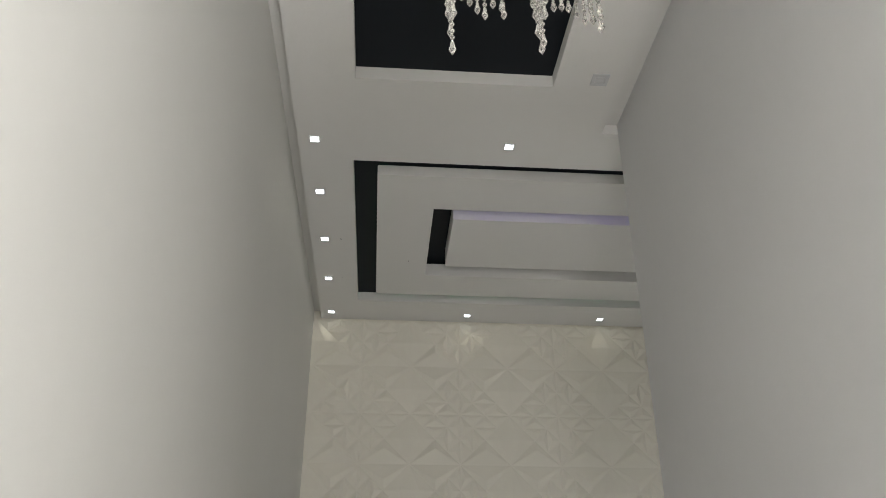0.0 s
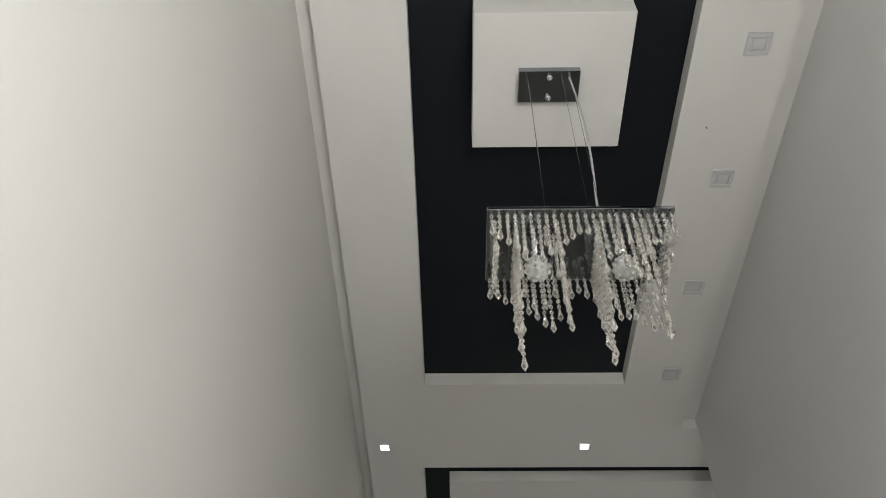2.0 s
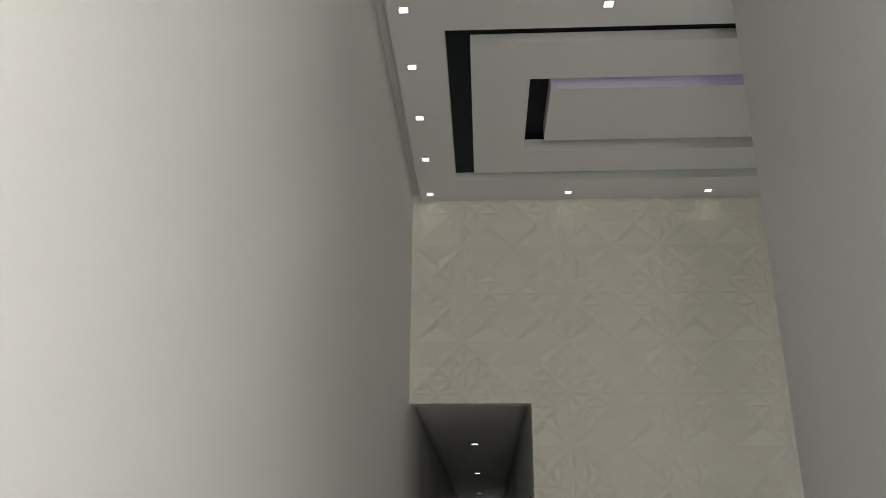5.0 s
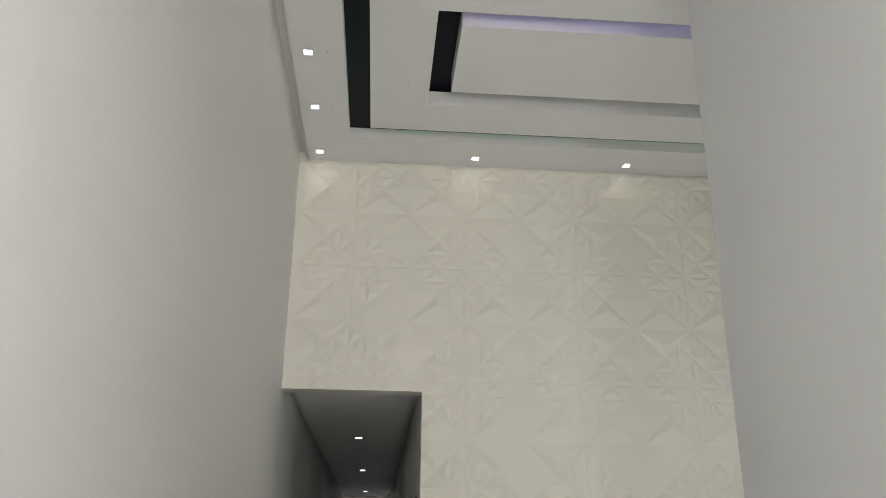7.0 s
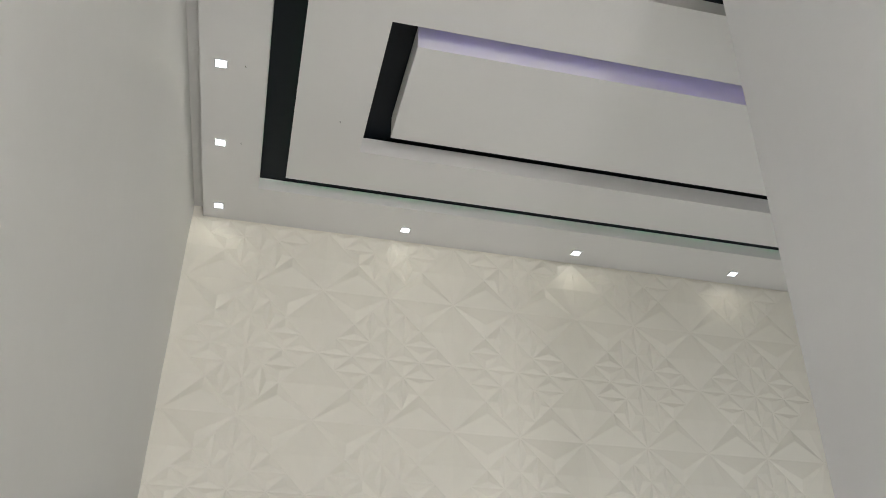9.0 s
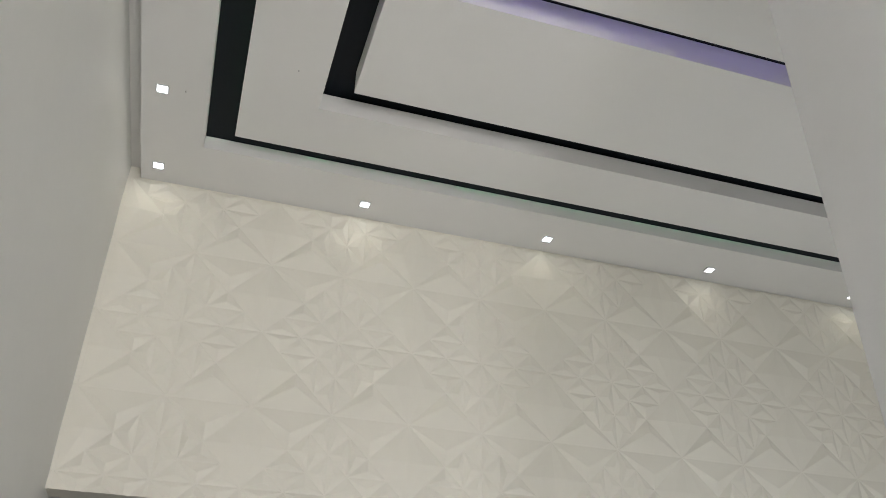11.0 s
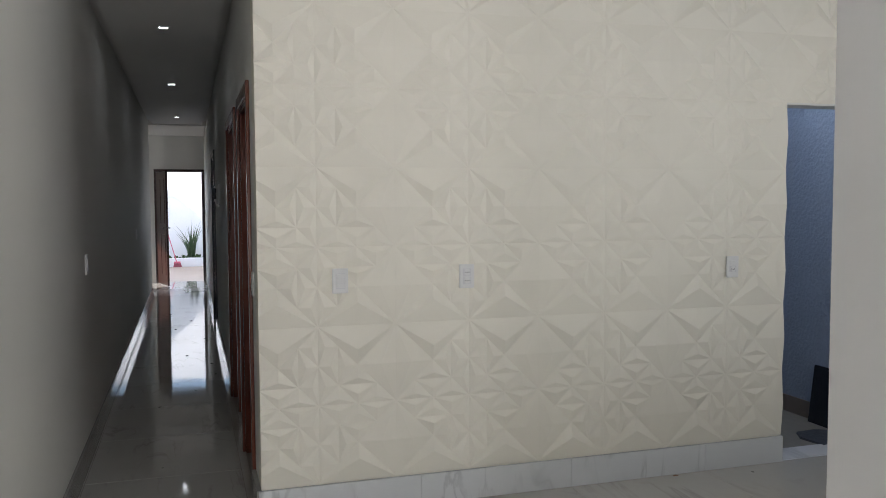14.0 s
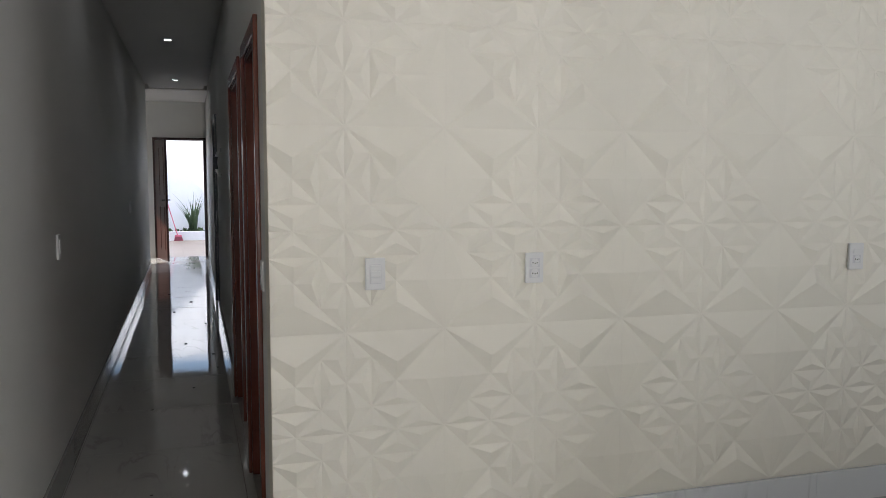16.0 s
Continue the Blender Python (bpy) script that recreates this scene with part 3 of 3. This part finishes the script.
tube(bm, [(0.74, -0.018, 1.07), (0.74, -0.06, 1.07), (0.73, -0.065, 1.07), (0.60, -0.065, 1.07)], 0.010, 8)
part("door_handle", bm, BLACK_METAL, leaf, "black lever handle")

# ---- yard behind the hall ----
tagged(part("wall_yard", boxed(-4.0, 5.0, 17.3, 17.5, -0.1, 2.9), YARD_WALL), "white rendered yard wall, sunlit above", "wall", kind="structure")
tagged(part("wall_yard_side", boxed(-2.0, -1.8, END_Y + 0.15, 17.3, -0.1, 3.55), YARD_WALL), "white rendered side wall of the yard", "wall", kind="structure")
tagged(part("wall_yard_far_side", boxed(4.8, 5.0, END_Y + 0.15, 17.3, -0.1, 2.6), YARD_WALL), "white rendered side wall of the yard", "wall", kind="structure")
yard = tagged(part("pavement", boxed(-1.8, 4.8, END_Y + 0.1, 17.3, -0.12, -0.014), GROUT), "beige tiled yard floor", "pavement", kind="structure")
planter = empty("planter", 0.6, 16.95, 0, "low white masonry planter bed along the yard wall", "planter")
part("kerb", boxed(-2.3, 4.1, -0.35, -0.25, -0.02, 0.20, 0.008), YARD_WALL, planter)
part("soil", boxed(-2.3, 4.1, -0.25, 0.34, -0.02, 0.15), SOIL, planter)
bm = bmesh.new()
rng = random.Random(8)
for _ in range(220):
    x, y = rng.uniform(-1.6, 2.6), rng.uniform(16.74, 17.2)
    a = rng.uniform(0, 6.28)
    h = rng.uniform(0.04, 0.10)
    c = Vector((x, y, 0.15))
    d = Vector((math.cos(a), math.sin(a), 0)) * 0.03
    p = [bm.verts.new(c - d), bm.verts.new(c + d), bm.verts.new(c + d * 1.4 + Vector((0, 0, h))), bm.verts.new(c - d * 0.4 + Vector((0, 0, h * 1.2)))]
    bm.faces.new(p)
tagged(part("ground_cover", bm, GRASS), "low green ground cover in the planter bed", "plants", kind="stuff")
plant = empty("spiky_plant", 0.64, 16.95, 0.15, "tall clump of pointed striped green leaves in the planter", "plant")


def blade(bm, length, lean, turn, width):
    prev = None
    for k in range(7):
        t = k / 6
        r = lean * t ** 1.6 * length
        z = length * t * (1 - 0.12 * lean * t)
        w = width * (0.55 + 0.45 * math.sin(math.pi * min(1, t * 1.25 + 0.1))) * (1 - t ** 3) + 0.0008
        c = Vector((r * math.cos(turn), r * math.sin(turn), z))
        s = Vector((-math.sin(turn), math.cos(turn), 0)) * w
        fold = Vector((math.cos(turn), math.sin(turn), 0)) * w * 0.5
        row = [bm.verts.new(c - s), bm.verts.new(c + fold), bm.verts.new(c + s)]
        if prev:
            for q in (0, 1):
                bm.faces.new((prev[q], prev[q + 1], row[q + 1], row[q]))
        prev = row


for _ in range(46):
    bm = bmesh.new()
    blade(bm, rng.uniform(0.5, 1.0), rng.uniform(0.05, 0.6), rng.uniform(0, 6.28), rng.uniform(0.018, 0.03))
    part("leaf", bm, LEAF, plant, m=pose(rng.uniform(-0.07, 0.07), rng.uniform(-0.05, 0.05), 0))
broom = empty("broom", 0.30, 16.45, 0, "pink plastic broom leaning beside the yard door", "broom")
part("handle", tube(bmesh.new(), [(-0.24, 0.05, 1.0), (0.0, 0.0, 0.13)], 0.011, 8), PINK, broom)
part("head", boxed(-0.06, 0.09, -0.025, 0.025, 0.09, 0.135, 0.012), PINK, broom)
bm = bmesh.new()
for i in range(16):
    x = -0.05 + 0.13 * i / 15
    tube(bm, [(x, 0, 0.10), (x * 1.4, 0.01, 0.0)], 0.010, 5)
part("bristles", bm, BRISTLE, broom)

# ---- side passage beyond the living room ----
tagged(part("wall_passage", boxed(4.76, 4.95, 0.15, 9.0, -0.1, 3.2), STUCCO), "rough blue-grey stucco boundary wall of the side passage", "wall", kind="structure")
tagged(part("wall_passage_end", boxed(1.2, 4.76, 5.0, 5.2, -0.1, 3.2), STUCCO), "rough blue-grey stucco wall closing the passage", "wall", kind="structure")
tagged(part("wall_passage_house", boxed(3.60, 3.75, 0.15, 5.0, -0.1, 3.2), STUCCO), "rough blue-grey stucco house wall of the passage", "wall", kind="structure")
passage = tagged(part("pavement_passage", boxed(3.75, 4.76, 0.15, 5.0, -0.12, -0.03), GROUT), "grey-brown tiled passage floor", "pavement", kind="structure")
tagged(part("baseboard_passage", boxed(4.748, 4.76, 0.16, 5.0, -0.02, 0.115, 0.002), BROWN_TILE), "brown tile skirting of the passage", "skirting", kind="structure")
tagged(part("door_sill", boxed(DOOR_X, RIGHT, -0.004, 0.19, -0.03, 0.004, 0.002), SILL), "white veined marble door sill", "sill", kind="structure")
tagged(part("trim_door_lining", boxed(DOOR_X, RIGHT, 0.0, 0.15, DOOR_Z - 0.012, DOOR_Z - 0.0005), WALL), "grey painted soffit of the side doorway", "lining", kind="structure")
slab = empty("granite_slab", 4.70, 0.44, -0.016, "black polished granite slab leaning on the blue wall", "slab")
part("sheet", boxed(-0.012, 0.012, -0.27, 0.23, 0.0, 0.41, 0.003), GRANITE, slab, m=pose(0, 0, 0, 0, 7, 0))
part("chip", boxed(-0.004, 0.0, -0.03, 0.03, 0, 0.012, 0.003), PLASTIC, slab, m=pose(-0.012, -0.04, 0.10))
bm = bmesh.new()
prof = [(-0.17, -0.12), (0.02, -0.15), (0.20, -0.10), (0.17, 0.05), (0.10, 0.12), (-0.06, 0.15), (-0.15, 0.06)]
lo = [bm.verts.new((x, y, 0)) for x, y in prof]
hi = [bm.verts.new((x * 0.97, y * 0.97, 0.024)) for x, y in prof]
bm.faces.new(lo), bm.faces.new(hi)
for k in range(len(prof)):
    bm.faces.new((lo[k], lo[(k + 1) % 7], hi[(k + 1) % 7], hi[k]))
piece = tagged(part("granite_offcut", bm, GRANITE_ROUGH, m=pose(4.50, 0.32, -0.015, 0, 0, 15)), "broken dark granite offcut lying on the passage floor", "slab")

# ---- unseen porch added behind the camera, its ceiling shuts off the sky ----
tagged(part("wall_porch", boxed(-0.15, 0.0, -16.0, BACK - 0.15, -0.1, 3.2), WALL), "unseen off-white boundary wall added beside the porch", "wall", kind="structure")
tagged(part("wall_porch_far", boxed(4.81, 4.96, -16.0, FRONT - 0.15, -0.1, 3.2), WALL), "unseen off-white boundary wall added beside the porch", "wall", kind="structure")
tagged(part("ceiling_porch", box(boxed(-0.15, 4.96, -15.0, BACK - 0.15, 3.2, 3.35), NEAR_X + 0.15, 4.96, BACK - 0.15, FRONT - 0.15, 3.2, 3.35), WHITE), "unseen white porch ceiling, added to shut off the sky", "ceiling", kind="structure")
tagged(part("pavement_porch", boxed(-0.15, 4.96, -16.0, BACK - 0.1, -0.12, -0.02), SIDE_TILE), "unseen grey floor added under the porch", "pavement", kind="structure")
tagged(part("roof", boxed(-1.75, 5.0, BACK - 0.15, END_Y + 0.15, 4.91, 5.0), WHITE), "flat roof slab over the house", "roof", kind="structure")

# ---- litter ----
bm = bmesh.new()
blade(bm, 0.06, 0.3, 0, 0.011)
tagged(part("dry_leaf", bm, DRY_LEAF, m=pose(3.15, -0.055, 0.008, 0, 84, 20)), "curled brown dry leaf on the floor by the skirting", "leaf")
rng = random.Random(3)
crumb = None
for x, y, s in ((3.62, -0.12, 0.006), (0.42, 1.0, 0.006), (0.36, 2.5, 0.008), (0.62, 3.0, 0.007), (0.55, 4.6, 0.012), (0.78, 4.1, 0.012), (0.74, 5.6, 0.014), (0.42, 6.4, 0.015), (0.60, 7.1, 0.015), (0.33, 7.8, 0.013), (0.8, 3.6, 0.011)):
    bm = bmesh.new()
    bmesh.ops.create_icosphere(bm, subdivisions=1, radius=s, matrix=Matrix.Diagonal((1.6, 0.9, 0.4, 1)))
    for v in bm.verts:
        v.co *= rng.uniform(0.7, 1.2)
    tagged(part("debris", bm, HOLE, m=pose(x, y, s * 0.3, 0, 0, rng.uniform(0, 180))), "small dark crumb of dirt on the shiny floor", "debris", "dirt on the hall floor")

# ---- pieces: floor tiles, skirting, relief panels ----
TILE = 0.838


def tile_mesh(name, w, d, h, c, material):
    bm = bmesh.new()
    box(bm, 0, w, 0, d, -h, 0, c, seg=1)
    return mesh_of(name, bm, material)


def lay(parent, x0, x1, y0, y1, ox, oy, w, d, z, material, gap=0.0025):
    """Tiles on a grid through (ox, oy), cut at the edges of the field."""
    cache = {}
    tip = random.Random(11)
    i0, i1 = math.floor((x0 - ox) / w), math.ceil((x1 - ox) / w)
    j0, j1 = math.floor((y0 - oy) / d), math.ceil((y1 - oy) / d)
    for i in range(i0, i1):
        for j in range(j0, j1):
            ax, bx = max(x0, ox + i * w), min(x1, ox + (i + 1) * w)
            ay, by = max(y0, oy + j * d), min(y1, oy + (j + 1) * d)
            if bx - ax < 0.012 or by - ay < 0.012:
                continue
            key = (round(bx - ax, 4), round(by - ay, 4))
            if key not in cache:
                cache[key] = tile_mesh("tile", key[0] - gap, key[1] - gap, 0.008, 0.0008, material)
            part("tile", cache[key], None, parent, m=pose(ax + gap / 2, ay + gap / 2, z, tip.uniform(-0.09, 0.09), tip.uniform(-0.05, 0.05)))


lay(floor, 0.0, NEAR_X, BACK, NEAR_Y, 1.70, 0.0, TILE, TILE, 0.0, FLOOR)
lay(floor, 0.0, RIGHT, NEAR_Y, -0.003, 1.70, 0.0, TILE, TILE, 0.0, FLOOR)
lay(floor, NEAR_X + 0.15, RIGHT, FRONT, NEAR_Y, 1.70, 0.0, TILE, TILE, 0.0, FLOOR)
lay(floor, 0.0, HALL_W, -0.003, HALL_END, 0.02, 0.0, TILE, TILE, 0.0, FLOOR)
lay(floor, -1.45, HALL_W, HALL_END, END_Y + 0.1, 0.02, 0.0, TILE, TILE, 0.0, FLOOR)
lay(yard, -1.2, 2.4, END_Y + 0.1, 16.6, 0.0, 0.0, 0.45, 0.45, -0.006, YARD_TILE, 0.004)
lay(passage, 3.75, 4.748, 0.19, 2.6, 3.9, 0.19, 0.45, 0.45, -0.016, SIDE_TILE, 0.004)


def skirting(name, label, along, at, a0, a1, origin, sign, height=0.154, thick=0.014, stone=SKIRT):
    """A row of stone lengths. along: 'x' or 'y'; at: the wall's face; sign: the side on which it stands proud."""
    th = empty(name, 0, 0, 0, label, "skirting", kind="structure")
    i = math.floor((a0 - origin) / TILE)
    cache = {}
    while origin + i * TILE < a1:
        s, e = max(a0, origin + i * TILE), min(a1, origin + (i + 1) * TILE)
        i += 1
        if e - s < 0.01:
            continue
        key = round(e - s, 4)
        if key not in cache:
            bm = boxed(0.0006, key - 0.0006, -thick, 0.0, 0.001, height, 0.0015, seg=1)
            cache[key] = mesh_of("stone", bm, stone)
        if along == "x":
            m = pose(s, at, 0) if sign < 0 else pose(e, at, 0, 0, 0, 180)
        else:
            m = pose(at, s, 0, 0, 0, 90) if sign > 0 else pose(at, e, 0, 0, 0, -90)
        part("stone", cache[key], None, th, m=m)
    return th


skirting("baseboard_feature", "white grey-veined marble skirting under the relief wall", "x", 0.0, HALL_W - 0.014, DOOR_X, 1.70, -1, thick=0.02)
skirting("baseboard_left", "grey polished porcelain skirting along the side wall", "y", 0.0, BACK, HALL_END, 0.0, 1, stone=SKIRT_GREY)
skirting("baseboard_partition", "white grey-veined marble skirting along the partition", "y", NEAR_X, BACK, NEAR_Y, 0.0, -1)
for a, b in ((0.0, 0.336), (1.234, 1.566), (2.744, 6.086), (7.214, END_Y - 0.01)):
    skirting("baseboard_hall", "grey polished porcelain skirting along the hall", "y", HALL_W, a, b, 0.0, -1, thick=0.022, stone=SKIRT_GREY)


def relief_panel(fu, fv):
    """One faceted plaster panel: low pyramids over triangles that meet in stars. It lies in x and z, proud towards -y."""
    A, B, C, D, M = (0, 1), (1, 1), (0, 0), (1, 0), (0.5, 1)
    P, R, Q, E, F = (0.25, 0.75), (0.75, 0.75), (0.5, 0.5), (1, 0.5), (0.75, 0.25)
    X, Y = (0.2, 0.5), (0, 0.5)
    cells = (((C, Q, F, D), (0.5, 0.30), 0.0165),
             ((M, P, R), (0.5, 0.875), 0.008), ((P, R, Q), (0.5, 0.665), 0.0118), ((A, M, P), (0.25, 0.925), 0.008), ((M, B, R), (0.75, 0.925), 0.008),
             ((R, Q, F), (0.665, 0.5), 0.0118), ((R, E, F), (0.845, 0.5), 0.008), ((B, R, E), (0.915, 0.75), 0.008), ((E, F, D), (0.915, 0.25), 0.008))
    bm = bmesh.new()
    made = {}
    g = 0.0002

    def vert(q, h=0.0):
        key = (q, h)
        if key not in made:
            u, v = (1 - q[0] if fu else q[0]), (1 - q[1] if fv else q[1])
            made[key] = bm.verts.new((g + u * (U - 2 * g), -1.32 * h - 0.001, g + v * (U - 2 * g)))
        return made[key]

    for poly, apex, h in cells:
        top = vert(apex, h)
        for k in range(len(poly)):
            bm.faces.new((vert(poly[k]), vert(poly[(k + 1) % len(poly)]), top))
    hx, hy = vert(X, 0.0115), vert(Y, 0.0115)
    for q in ((vert(A), vert(P), hx), (vert(P), vert(Q), hx), (vert(Q), vert(C), hx), (vert(A), hx, hy), (vert(C), hx, hy)):
        bm.faces.new(q)
    # the rim runs back to the wall
    rim = [e for e in bm.edges if e.is_boundary]
    r = bmesh.ops.extrude_edge_only(bm, edges=rim)
    bmesh.ops.translate(bm, vec=(0, 0.012, 0), verts=[q for q in r["geom"] if isinstance(q, bmesh.types.BMVert)])
    bm.normal_update()
    return bm


panels = {}
for i in range(-6, 7):
    for k in range(-7, 4):
        x0, z0 = TX + i * U, TZ + k * U
        if x0 + U < 0.012:
            continue
        cut, extra = [], []
        if x0 < 0:
            cut.append(((0.0 - x0, 0, 0), (-1, 0, 0)))
        if x0 + U > RIGHT:
            cut.append(((RIGHT - x0, 0, 0), (1, 0, 0)))
        if z0 < HALL_Z:                      # beside or over the hall
            if x0 + U <= HALL_W:
                if z0 + U <= HALL_Z + 0.01:
                    continue
                cut.append(((0, 0, HALL_Z + 0.008 - z0), (0, 0, -1)))
            elif x0 < HALL_W:
                cut.append(((HALL_W - x0, 0, 0), (-1, 0, 0)))
                if z0 + U > HALL_Z + 0.01:
                    extra = [((HALL_W - x0, 0, 0), (1, 0, 0)), ((0, 0, HALL_Z + 0.008 - z0), (0, 0, -1))]
        if x0 >= DOOR_X - 0.02 and z0 < DOOR_Z:
            if z0 + U <= DOOR_Z + 0.005:
                continue
            cut.append(((0, 0, DOOR_Z - z0), (0, 0, -1)))
        fu, fv = i % 2 == 0, k % 2 == 0
        for cuts in ([cut, extra] if extra else [cut]):
            if not cuts:
                if (fu, fv) not in panels:
                    panels[fu, fv] = mesh_of("relief_panel", relief_panel(fu, fv), CREAM)
                me = panels[fu, fv]
            else:
                bm = relief_panel(fu, fv)
                for co, no in cuts:
                    bmesh.ops.bisect_plane(bm, geom=bm.verts[:] + bm.edges[:] + bm.faces[:], plane_co=co, plane_no=no, clear_outer=True)
                me = mesh_of("relief_panel", bm, CREAM)
            part("relief_panel", me, None, feature, m=pose(x0, 0, z0))
